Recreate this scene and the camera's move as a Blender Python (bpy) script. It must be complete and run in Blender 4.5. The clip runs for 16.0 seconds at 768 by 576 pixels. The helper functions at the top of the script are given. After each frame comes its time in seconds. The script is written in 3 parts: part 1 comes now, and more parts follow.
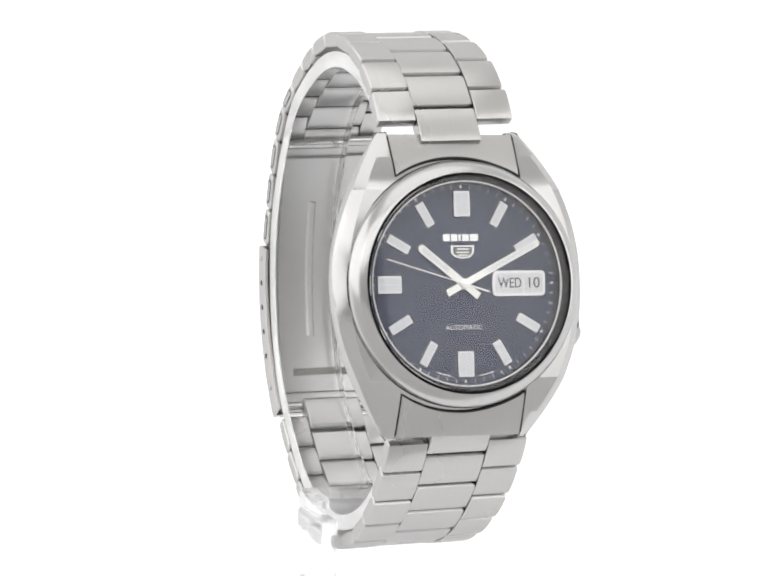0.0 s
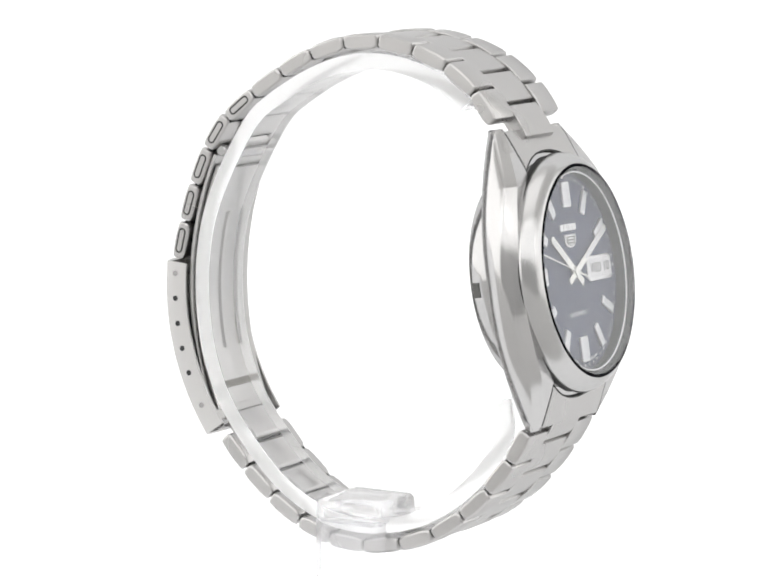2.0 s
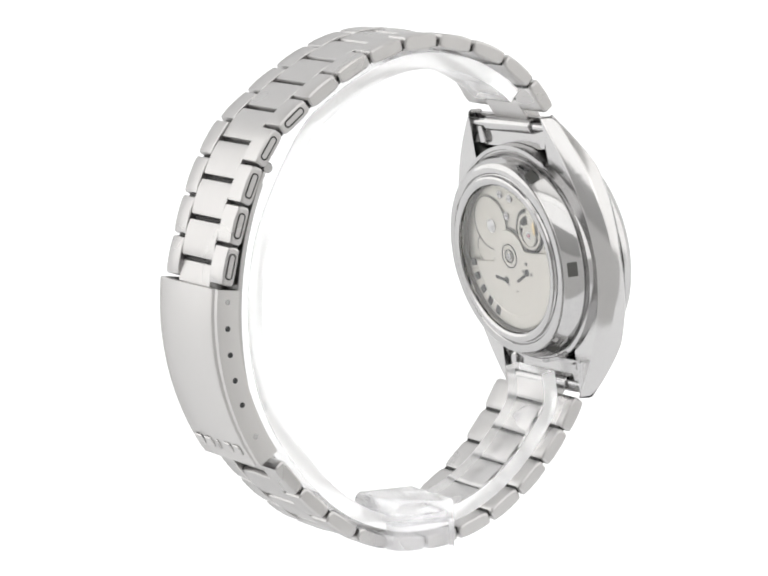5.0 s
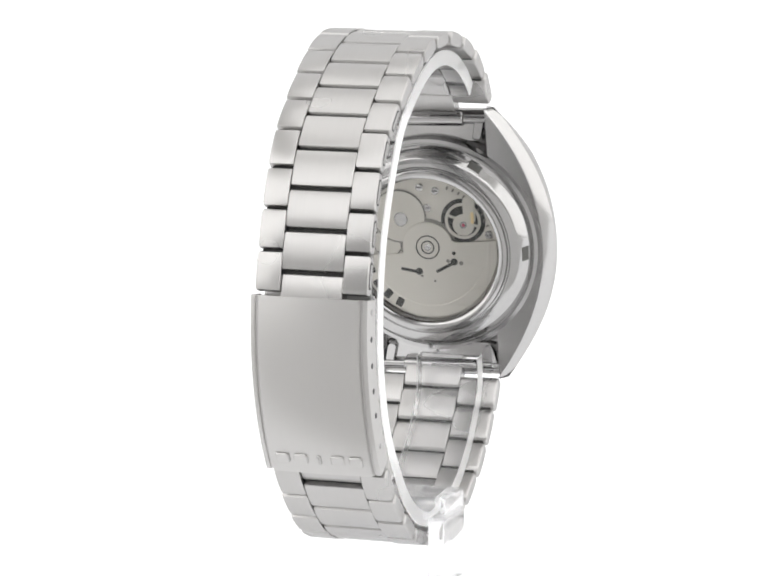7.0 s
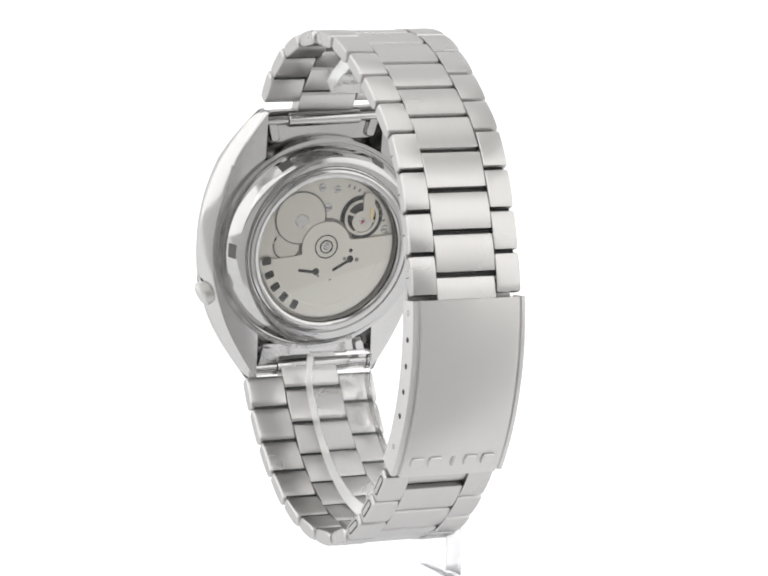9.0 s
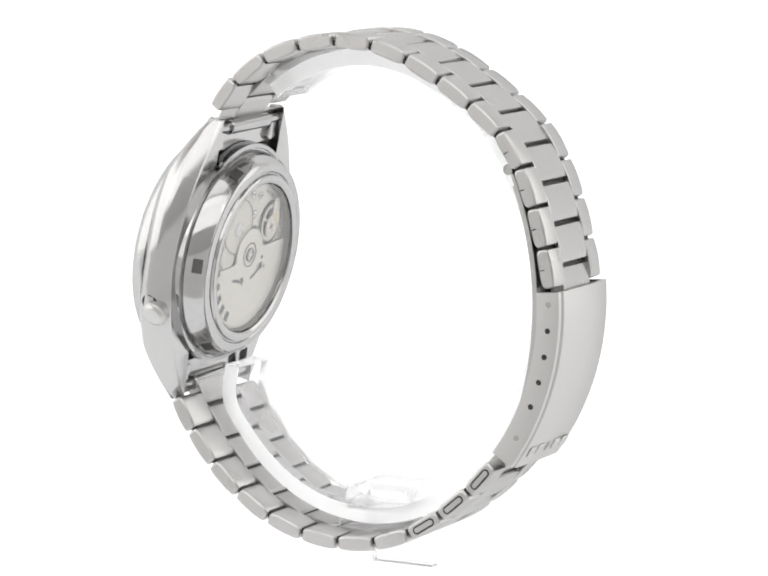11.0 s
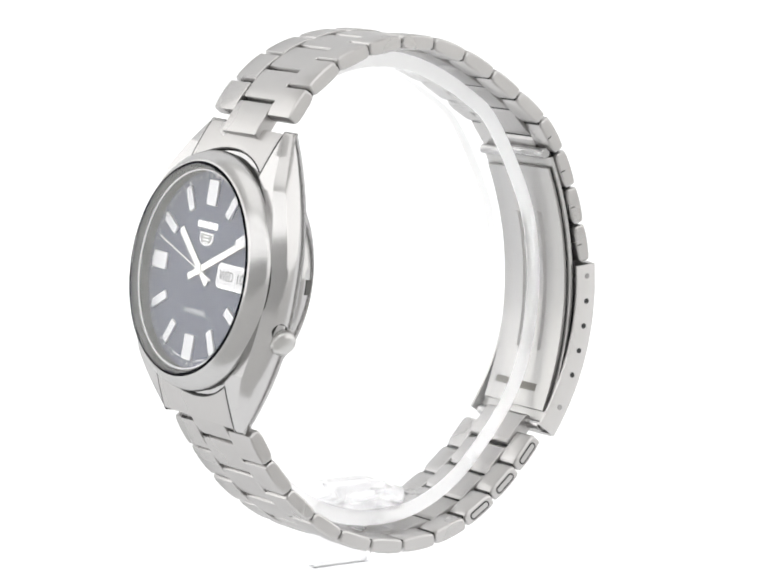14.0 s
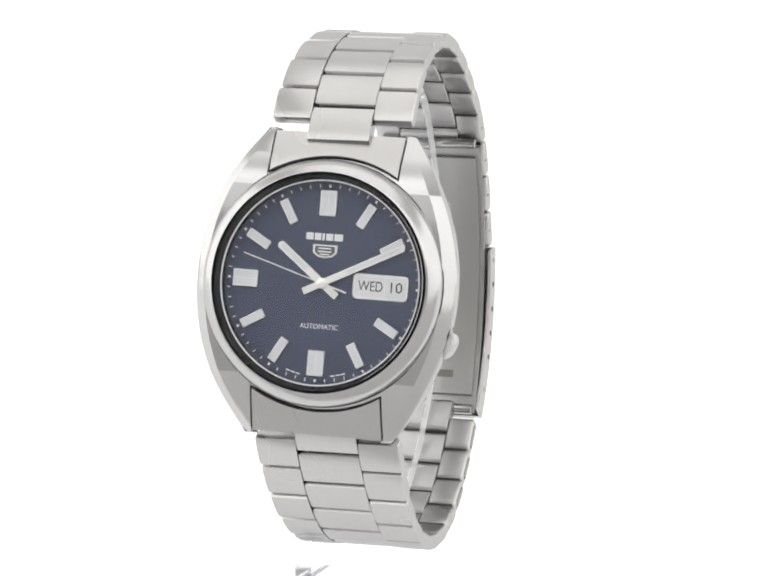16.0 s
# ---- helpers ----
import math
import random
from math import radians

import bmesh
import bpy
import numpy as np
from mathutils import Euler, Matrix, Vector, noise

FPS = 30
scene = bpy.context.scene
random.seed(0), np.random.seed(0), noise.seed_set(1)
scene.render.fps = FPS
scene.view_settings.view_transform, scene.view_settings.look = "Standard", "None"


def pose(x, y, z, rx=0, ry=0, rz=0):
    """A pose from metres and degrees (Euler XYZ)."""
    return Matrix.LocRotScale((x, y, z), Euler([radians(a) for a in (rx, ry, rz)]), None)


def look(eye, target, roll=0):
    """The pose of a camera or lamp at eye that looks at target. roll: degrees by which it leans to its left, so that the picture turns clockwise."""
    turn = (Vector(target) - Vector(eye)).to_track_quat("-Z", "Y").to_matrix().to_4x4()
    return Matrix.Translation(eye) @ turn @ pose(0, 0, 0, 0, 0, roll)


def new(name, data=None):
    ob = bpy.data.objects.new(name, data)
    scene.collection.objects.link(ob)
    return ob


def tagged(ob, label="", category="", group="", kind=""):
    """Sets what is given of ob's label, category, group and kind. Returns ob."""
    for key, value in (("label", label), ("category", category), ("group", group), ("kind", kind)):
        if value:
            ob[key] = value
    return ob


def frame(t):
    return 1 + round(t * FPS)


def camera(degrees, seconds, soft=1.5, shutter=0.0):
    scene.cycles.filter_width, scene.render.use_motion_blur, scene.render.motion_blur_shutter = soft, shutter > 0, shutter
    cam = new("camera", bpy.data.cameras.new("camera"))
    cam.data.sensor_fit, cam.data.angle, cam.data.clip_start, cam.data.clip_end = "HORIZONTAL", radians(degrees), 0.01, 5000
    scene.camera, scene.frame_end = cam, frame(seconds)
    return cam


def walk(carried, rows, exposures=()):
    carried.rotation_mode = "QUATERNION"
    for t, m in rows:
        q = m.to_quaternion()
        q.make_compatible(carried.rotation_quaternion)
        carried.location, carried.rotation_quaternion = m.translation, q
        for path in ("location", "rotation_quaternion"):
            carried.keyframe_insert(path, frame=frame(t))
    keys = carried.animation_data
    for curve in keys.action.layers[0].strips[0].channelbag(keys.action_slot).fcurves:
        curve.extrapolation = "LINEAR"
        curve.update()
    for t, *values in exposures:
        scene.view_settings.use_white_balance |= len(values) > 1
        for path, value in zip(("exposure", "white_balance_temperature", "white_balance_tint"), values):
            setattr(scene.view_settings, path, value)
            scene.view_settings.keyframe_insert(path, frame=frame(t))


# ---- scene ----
cam = camera(12.4654, 16.0, soft=2.0)
EYE = pose(0.000387, -0.525, 0.11827, 90 - 7.7469, 0, 0.018) @ pose(0, 0, 0, 0, 0, 0.6346)
walk(cam, [(0.0, EYE), (16.0, EYE)], exposures=[(0.0, 0.0), (16.0, 0.0)])

# ---- light ----
world = bpy.data.worlds.new("studio_air")
scene.world = world
world.use_nodes = True
world.node_tree.nodes["Background"].inputs["Color"].default_value = (1.0, 0.985, 0.96, 1)
world.node_tree.nodes["Background"].inputs["Strength"].default_value = 0.25


def softbox(name, eye, target, sx, sy, watts):
    data = bpy.data.lights.new(name, "AREA")
    data.shape, data.size, data.size_y, data.energy = "RECTANGLE", sx, sy, watts
    data.color = (1.0, 0.995, 0.985)
    ob = new(name, data)
    ob.matrix_world = look(eye, target)
    return ob


# assumed lamps, all out of view, added and sized to match the reflections
softbox("unseen_softbox_left", (-1.2, -0.15, 0.6), (0, -0.15, 0.6), 2.2, 1.15, 7.6)
softbox("unseen_softbox_right", (1.2, -0.3, 0.6), (0, -0.3, 0.6), 1.9, 1.15, 5.4)
softbox("unseen_softbox_top", (0, -0.1, 1.05), (0, 0, 0.05), 1.0, 0.8, 1.5)
softbox("unseen_softbox_front", (0, -1.1, 1.05), (0, 0, 0.45), 2.5, 1.0, 9.5)

# ---- materials ----
MM = 0.001


def material(name):
    m = bpy.data.materials.new(name)
    m.use_nodes = True
    nt = m.node_tree
    return m, nt, nt.nodes["Principled BSDF"]


def node(nt, kind, **values):
    n = nt.nodes.new(kind)
    for key, value in values.items():
        n.inputs[key].default_value = value
    return n


def steel(name, colour, rough, streak=(0, 0, 0), grain=0.0, smudge=0.05):
    """Stainless steel: brushed along the small axis of streak, with faint smudges."""
    m, nt, b = material(name)
    b.inputs["Metallic"].default_value = 1.0
    b.inputs["Specular Tint"].default_value = (0.72, 0.72, 0.72, 1)
    tc = nt.nodes.new("ShaderNodeTexCoord")
    mp = nt.nodes.new("ShaderNodeMapping")
    mp.inputs["Scale"].default_value = streak if any(streak) else (900, 900, 900)
    nt.links.new(tc.outputs["Object"], mp.inputs["Vector"])
    fine = node(nt, "ShaderNodeTexNoise", Scale=1.0, Detail=4.0, Roughness=0.6)
    nt.links.new(mp.outputs["Vector"], fine.inputs["Vector"])
    wide = node(nt, "ShaderNodeTexNoise", Scale=90.0, Detail=1.5)
    nt.links.new(tc.outputs["Object"], wide.inputs["Vector"])
    rr = node(nt, "ShaderNodeMapRange")
    rr.inputs["To Min"].default_value, rr.inputs["To Max"].default_value = rough * (1 - smudge * 2), rough * (1 + smudge * 2)
    nt.links.new(wide.outputs["Fac"], rr.inputs["Value"])
    nt.links.new(rr.outputs["Result"], b.inputs["Roughness"])
    ramp = nt.nodes.new("ShaderNodeMix")
    ramp.data_type = "RGBA"
    ramp.inputs["A"].default_value = (*[c * (1 - smudge * 0.6) for c in colour], 1)
    ramp.inputs["B"].default_value = (*colour, 1)
    nt.links.new(fine.outputs["Fac"], ramp.inputs["Factor"])
    nt.links.new(ramp.outputs["Result"], b.inputs["Base Color"])
    if grain:
        bump = node(nt, "ShaderNodeBump", Strength=grain, Distance=0.00002)
        nt.links.new(fine.outputs["Fac"], bump.inputs["Height"])
        nt.links.new(bump.outputs["Normal"], b.inputs["Normal"])
    return m


def plain(name, colour, rough=0.5, metal=0.0, speckle=0.06, scale=900.0):
    m, nt, b = material(name)
    b.inputs["Roughness"].default_value, b.inputs["Metallic"].default_value = rough, metal
    tc = nt.nodes.new("ShaderNodeTexCoord")
    n = node(nt, "ShaderNodeTexNoise", Scale=scale, Detail=3.0)
    nt.links.new(tc.outputs["Object"], n.inputs["Vector"])
    mix = nt.nodes.new("ShaderNodeMix")
    mix.data_type = "RGBA"
    mix.inputs["A"].default_value = (*[c * (1 - speckle) for c in colour], 1)
    mix.inputs["B"].default_value = (*[min(1, c * (1 + speckle)) for c in colour], 1)
    nt.links.new(n.outputs["Fac"], mix.inputs["Factor"])
    nt.links.new(mix.outputs["Result"], b.inputs["Base Color"])
    return m


def clear(name, colour, ior, rough=0.0):
    m, nt, b = material(name)
    b.inputs["Base Color"].default_value = (*colour, 1)
    b.inputs["Transmission Weight"].default_value, b.inputs["IOR"].default_value = 1.0, ior
    b.inputs["Roughness"].default_value = rough
    return m


BRUSHED = steel("brushed_steel", (0.525, 0.517, 0.513), 0.29, (5000, 90, 90), smudge=0.12)
CASE_STEEL = steel("satin_case_steel", (0.55, 0.545, 0.545), 0.15, (700, 1500, 1500))
POLISHED = steel("polished_steel", (0.53, 0.526, 0.526), 0.10, smudge=0.2)
BEZEL_STEEL = steel("bezel_steel", (0.55, 0.547, 0.547), 0.2, smudge=0.15)
BLADE_STEEL = steel("smooth_blade_steel", (0.5, 0.496, 0.49), 0.32, (900, 60, 60), smudge=0.12)
CROWN_STEEL = steel("crown_steel", (0.58, 0.577, 0.57), 0.3)
MATT_STEEL = steel("stamped_clasp_steel", (0.585, 0.577, 0.572), 0.42, (6000, 60, 60), smudge=0.05)
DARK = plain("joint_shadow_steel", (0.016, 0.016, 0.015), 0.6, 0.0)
DIAL = plain("dark_navy_dial", (0.060, 0.070, 0.122), 0.6, 0.0, 0.03)
DIAL.node_tree.nodes["Principled BSDF"].inputs["Specular IOR Level"].default_value = 0.2
RING = plain("black_inner_ring", (0.008, 0.008, 0.010), 1.0)
RING.node_tree.nodes["Principled BSDF"].inputs["Specular IOR Level"].default_value = 0.0
PRINT = plain("silver_print", (0.82, 0.82, 0.84), 0.4)
LUME = plain("pale_lume", (0.74, 0.75, 0.78), 0.6)
APPLIED = steel("applied_marker_steel", (0.9, 0.9, 0.91), 0.3)
HAND = steel("hand_steel", (0.88, 0.875, 0.85), 0.32)
DISC_WHITE = plain("calendar_disc_grey", (0.76, 0.76, 0.78), 0.6)
INK = plain("calendar_ink", (0.02, 0.02, 0.022), 0.6)
CRYSTAL = clear("mineral_crystal", (1, 1, 1), 1.46)
ACRYLIC = clear("clear_acrylic", (0.99, 0.99, 0.995), 1.16, 0.03)
ACRYLIC.node_tree.nodes["Principled BSDF"].inputs["Transmission Weight"].default_value = 0.97
CLOUDY = clear("cloudy_acrylic", (0.98, 0.98, 0.99), 1.2, 0.12)
CLOUDY.node_tree.nodes["Principled BSDF"].inputs["Transmission Weight"].default_value = 0.85
SAWN = clear("sawn_acrylic_edge", (1.0, 1.0, 1.0), 1.08, 0.35)
SAWN.node_tree.nodes["Principled BSDF"].inputs["Transmission Weight"].default_value = 0.82
FROSTED = clear("frosted_acrylic", (0.97, 0.97, 0.99), 1.18, 0.3)
MOVEMENT = steel("movement_plate_steel", (0.58, 0.56, 0.515), 0.42, (600, 600, 600), 0.1)
NOTCH = plain("notch_grey_steel", (0.12, 0.12, 0.115), 0.5, 0.8)
ENGRAVE_SHADE = plain("engraved_shade_grey", (0.20, 0.19, 0.175), 0.5, 0.6)
ROTOR = steel("rotor_steel", (0.60, 0.58, 0.535), 0.38, (300, 3000, 300))
BRASS = steel("gilt_brass", (0.75, 0.60, 0.34), 0.3)
RUBY = plain("jewel_ruby", (0.35, 0.03, 0.08), 0.15)
# glow added to the sweep itself so it shows plain white; no panel behind
PAPER = plain("glowing_white_sweep", (0.12, 0.12, 0.12), 0.7, 0, 0.02, 30)
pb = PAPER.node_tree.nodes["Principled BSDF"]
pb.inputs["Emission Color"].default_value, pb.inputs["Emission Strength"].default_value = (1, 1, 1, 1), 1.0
CLOTH = plain("white_tent_cloth", (0.80, 0.795, 0.785), 0.9, 0, 0.04, 60)

TABLE = plain("unseen_table_grey", (0.56, 0.558, 0.554), 0.8, 0, 0.04, 60)
GREY = plain("unseen_front_grey", (0.5, 0.5, 0.5), 0.9, 0, 0.08, 20)


# ---- mesh helpers (millimetres) ----
def part(name, bm, mat, parent=None, label="", smooth=35):
    bmesh.ops.remove_doubles(bm, verts=bm.verts, dist=1e-4)
    bmesh.ops.recalc_face_normals(bm, faces=bm.faces)
    bmesh.ops.scale(bm, vec=(MM, MM, MM), verts=bm.verts)
    me = bpy.data.meshes.new(name)
    for e in bm.edges:
        e.smooth = len(e.link_faces) == 2 and e.calc_face_angle(0) < radians(smooth)
    for f in bm.faces:
        f.smooth = True
    bm.to_mesh(me)
    bm.free()
    me.materials.append(mat)
    ob = new(name, me)
    if parent:
        ob.parent = parent
    if label:
        ob["label"] = label
    return ob


def rings(bm, loops, closed=True, caps=True):
    """Skins a row of loops of equal count."""
    vs = [[bm.verts.new(p) for p in loop] for loop in loops]
    n = len(vs[0])
    for a, b in zip(vs, vs[1:]):
        for i in range(n if closed else n - 1):
            j = (i + 1) % n
            bm.faces.new((a[i], a[j], b[j], b[i]))
    if caps:
        bm.faces.new(list(reversed(vs[0])))
        bm.faces.new(vs[-1])


def prism(bm, outline, a0, a1, bevel=0.0, m=Matrix(), axis=2):
    """An outline pulled from a0 to a1 along an axis, its end edges chamfered."""
    cx = sum(p[0] for p in outline) / len(outline)
    cy = sum(p[1] for p in outline) / len(outline)

    def loop(a, inset):
        out = []
        for x, y in outline:
            d = math.hypot(x - cx, y - cy) or 1
            k = max(0.05, 1 - inset / d)
            x, y = cx + (x - cx) * k, cy + (y - cy) * k
            out.append(m @ Vector((x, y, a) if axis == 2 else (a, x, y)))
        return out
    if bevel:
        rings(bm, [loop(a0, bevel), loop(a0 + bevel, 0), loop(a1 - bevel, 0), loop(a1, bevel)])
    else:
        rings(bm, [loop(a0, 0), loop(a1, 0)])


def lathe(bm, profile, m=Matrix(), seg=72, caps=False):
    loops = [[m @ Vector((r * math.cos(2 * math.pi * i / seg), r * math.sin(2 * math.pi * i / seg), z)) for i in range(seg)]
             for r, z in profile]
    rings(bm, loops, caps=caps)


def round_rect(w, h, r, n=4, cx=0.0, cy=0.0):
    out = []
    for k, (sx, sy) in enumerate(((1, 1), (-1, 1), (-1, -1), (1, -1))):
        for i in range(n + 1):
            a = math.pi / 2 * (k + i / n)
            out.append((cx + sx * (w / 2 - r) + r * math.cos(a), cy + sy * (h / 2 - r) + r * math.sin(a)))
    return out


def disc(r, n=32, cx=0.0, cy=0.0):
    return [(cx + r * math.cos(2 * math.pi * i / n), cy + r * math.sin(2 * math.pi * i / n)) for i in range(n)]


def lettering(text, size, m, depth=0.02, stretch=1.0):
    """Words in the built-in font as a bmesh, centred at m."""
    curve = bpy.data.curves.new("words", "FONT")
    curve.body, curve.size, curve.align_x, curve.align_y = text, size, "CENTER", "CENTER"
    curve.extrude = depth
    ob = new("words", curve)
    me = bpy.data.meshes.new_from_object(ob.evaluated_get(bpy.context.evaluated_depsgraph_get()))
    bm = bmesh.new()
    bm.from_mesh(me)
    bmesh.ops.transform(bm, matrix=m @ Matrix.Diagonal((stretch, 1, 1, 1)), verts=bm.verts)
    bpy.data.objects.remove(ob)
    bpy.data.curves.remove(curve)
    bpy.data.meshes.remove(me)
    return bm


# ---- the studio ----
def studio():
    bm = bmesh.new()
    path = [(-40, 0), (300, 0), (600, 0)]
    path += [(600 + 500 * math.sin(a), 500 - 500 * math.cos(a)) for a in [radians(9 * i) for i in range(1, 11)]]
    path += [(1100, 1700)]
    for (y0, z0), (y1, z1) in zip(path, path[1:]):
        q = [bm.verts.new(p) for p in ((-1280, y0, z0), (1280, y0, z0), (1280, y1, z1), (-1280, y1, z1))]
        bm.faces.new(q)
    tagged(part("backdrop", bm, PAPER), "seamless white sweep under and behind the watch, with added glow", "backdrop", kind="structure")
    # unseen surface added in front; its grey tones the lower links' reflections
    bm = bmesh.new()
    prism(bm, [(-1290, -1410), (1290, -1410), (1290, 1110), (-1290, 1110)], -30, -2)
    tagged(part("unseen_table_top", bm, TABLE), "unseen pale grey surface under and before the sweep", "table top", kind="structure")
    # unseen panels added to bounce light; grey front one toned for reflections
    walls = (("wall_west", (-1310, -1410, -10), (-1290, 1110, 1710)), ("wall_east", (1290, -1410, -10), (1310, 1110, 1710)),
             ("wall_back", (-1310, 1110, -10), (1310, 1130, 1710)), ("wall_front", (-1310, -1430, -10), (1310, -1410, 1710)), ("ceiling", (-1310, -1430, 1700), (1310, 1110, 1720)))
    for name, a, b in walls:
        bm = bmesh.new()
        prism(bm, [(a[0], a[1]), (b[0], a[1]), (b[0], b[1]), (a[0], b[1])], a[2], b[2])
        tagged(part(name, bm, GREY if name == "wall_front" else CLOTH), "plain unseen tent panel added to bounce light", "wall" if name != "ceiling" else "ceiling", kind="structure")


studio()

# ---- the wristwatch ----
def root(name):
    ob = new(name)
    ob.empty_display_size = 0.01
    return ob


WATCH = root("wristwatch")
tagged(WATCH, "stainless steel automatic wristwatch with dark navy dial on clear stand", "wristwatch")
# head frame: x across, y towards twelve o'clock, z out of the dial
TILT = 9.8
HEAD = Matrix.Translation((0.15, -32.4, 51.7)) @ pose(0, 0, 0, 0, 0, 1.2) @ pose(0, 0, 0, 90 - TILT, 0, 0) @ pose(0, 0, 0, 0, 0, -1.6)
FRONT = HEAD @ Matrix.Translation((0, 0, 0.4))
REAR = HEAD @ Matrix.Translation((0, 0, -0.95))


def build_case():
    def half_width(u):
        a = min(1, abs(u) / 22.0)
        return 19.25 - 8.35 * a ** 2.0

    def top(u):
        a, b = max(0, abs(u) - 9) / 13.0, max(0, abs(u) - 13.5) / 8.5
        return -0.78 - 0.7 * a - 3.1 * b ** 1.25

    def low(u):
        return -6.1 - 0.8 * (abs(u) / 22)

    def edge(u):
        # how far the polished flank reaches up: deep at the waist, shallow at the lugs
        a = min(1, abs(u) / 22.0)
        return 1.8 - 1.1 * a

    def ridge(u):
        # lower edge of the upright flank, above the rear chamfer
        a = min(1, abs(u) / 22.0)
        return -4.0 - 1.3 * a ** 1.5

    def section(u, x0=None):
        w, t, l, e = half_width(u), top(u), low(u), edge(u)
        right = [(w - 1.9 + 0.4 * abs(u) / 22, t), (w - 0.4, t - e * 0.8), (w - 0.1, t - e), (w, t - e - 0.4), (w, ridge(u) + 0.12), (w - 0.08, ridge(u) - 0.08), (w - 1.25, l + 0.15), (w - 1.5, l)]
        if x0 is None:
            left = [(-x, z) for x, z in reversed(right)]
            return right + left
        return [(x0, t + 0.02)] + right + [(x0, l)]
    bm = bmesh.new()
    us = [-13.5 + 27.0 * i / 34 for i in range(35)]
    for side in (1, -1):
        # two sides round the bored middle
        rings(bm, [[HEAD @ Vector((side * x, u, z)) for x, z in section(u, math.sqrt(16.3 ** 2 - u * u))] for u in us])

    def inner(u):
        # the lugs open from the round middle
        return max(9.75, math.sqrt(max(0, 17.2 ** 2 - u * u)))
    for end in (1, -1):
        for side in (1, -1):
            us = [13.5 + 8.4 * i / 18 for i in range(19)] + [22.0]
            loops = []
            for k, u in enumerate(us):
                s = section(u * end, inner(u))
                if k == len(us) - 1:
                    cx, cz = sum(p[0] for p in s) / len(s), sum(p[1] for p in s) / len(s)
                    s = [(cx + (x - cx) * 0.85, cz + (z - cz) * 0.85) for x, z in s]
                loops.append([HEAD @ Vector((side * x, u * end, z)) for x, z in s])
            rings(bm, loops)
        # thin shoulder under the end link
        us = [13.5 + 4.7 * i / 10 for i in range(11)]
        rings(bm, [[HEAD @ Vector((x, u * end, top(u) + h)) for x, h in ((-inner(u), -0.3), (inner(u), -0.3), (inner(u), -1.5), (-inner(u), -1.5))] for u in us])
    lathe(bm, [(17.1, -2.7), (17.1, -5.85), (12.0, -5.85), (12.0, -2.7), (17.1, -2.7)], HEAD, 96)
    case = part("case", bm, CASE_STEEL, WATCH, "satin steel tonneau watch case", 28)
    # bezel
    bm = bmesh.new()
    lathe(bm, [(15.5, -1.7), (17.35, -1.7), (17.55, -1.55), (17.62, -1.3), (17.55, -0.7), (17.35, -0.15), (17.05, 0.32), (16.7, 0.72), (16.3, 1.05), (16.12, 1.2),
               (15.85, 1.42), (15.72, 1.44), (15.64, 1.4), (15.5, 1.25), (15.5, -1.7)], FRONT, 128)
    part("bezel", bm, BEZEL_STEEL, case, "polished round steel bezel")
    # dark groove under the bezel
    bm = bmesh.new()
    lathe(bm, [(17.4, -1.28), (17.4, -2.6), (15.6, -2.6), (15.6, -1.28), (17.4, -1.28)], HEAD, 96)
    part("bezel_gasket", bm, DARK, case, "dark joint under the bezel")
    bm = bmesh.new()
    lathe(bm, [(17.4, -1.15), (17.68, -1.15), (17.68, -0.9), (17.4, -0.86), (17.4, -1.15)], HEAD, 128)
    part("bezel_joint", bm, DARK, case, "thin dark line under the bezel")
    # crown
    ang = radians(-25.5)
    m = HEAD @ Matrix.Translation((math.cos(ang) * 18.8 + 0.6, math.sin(ang) * 18.8 + 0.9, -4.4)) @ Matrix.Rotation(ang, 4, "Z") @ Matrix.Rotation(radians(90), 4, "Y")
    bm = bmesh.new()
    n = 96
    prof = [(1.2, -0.6, 0), (1.75, -0.5, 0), (1.98, -0.2, 1), (1.98, 1.0, 1), (1.8, 1.3, 0), (1.4, 1.6, 0), (0.8, 1.75, 0), (0.2, 1.78, 0)]
    rings(bm, [[m @ Vector(((r - 0.16 * k * (i % 3 == 0)) * math.cos(2 * math.pi * i / n), (r - 0.16 * k * (i % 3 == 0)) * math.sin(2 * math.pi * i / n), z))
                for i in range(n)] for r, z, k in prof])
    part("crown", bm, CROWN_STEEL, case, "small fluted winding crown", 20)
    bm = bmesh.new()
    prism(bm, disc(1.0, 24), -3.0, 0.2, 0, m)
    part("crown_stem", bm, DARK, case)
    u = -6.0
    m = HEAD @ Matrix.Translation((half_width(u) - 0.25, u, -3.4)) @ Matrix.Rotation(radians(-13), 4, "Z") @ Matrix.Rotation(radians(90), 4, "Y")
    # no recess is cut: this dark disc stands for its shade
    bm = bmesh.new()
    prism(bm, disc(1.25, 40), -1.0, 0.2, 0, m)
    part("crown_recess_shade", bm, DARK, case, "dark disc for the shade of the crown's recess")
    # end links between the lugs, with an arc against the bezel
    for end in (1, -1):
        arc = [(9.45 * k / 12, math.sqrt(18.3 ** 2 - (9.45 * k / 12) ** 2)) for k in range(12, -13, -1)]
        bm = bmesh.new()
        rows = []
        steps = 6
        for j in range(steps + 1):
            f = j / steps
            rows.append([(x * (1 + 0.012 * f), u + (21.6 - u) * f) for x, u in arc])
        up = [[bm.verts.new(HEAD @ Vector((x, end * u, top(end * u) + 0.08 - (0.06 if f in (0, len(rows) - 1) else 0)))) for x, u in row] for f, row in enumerate(rows)]
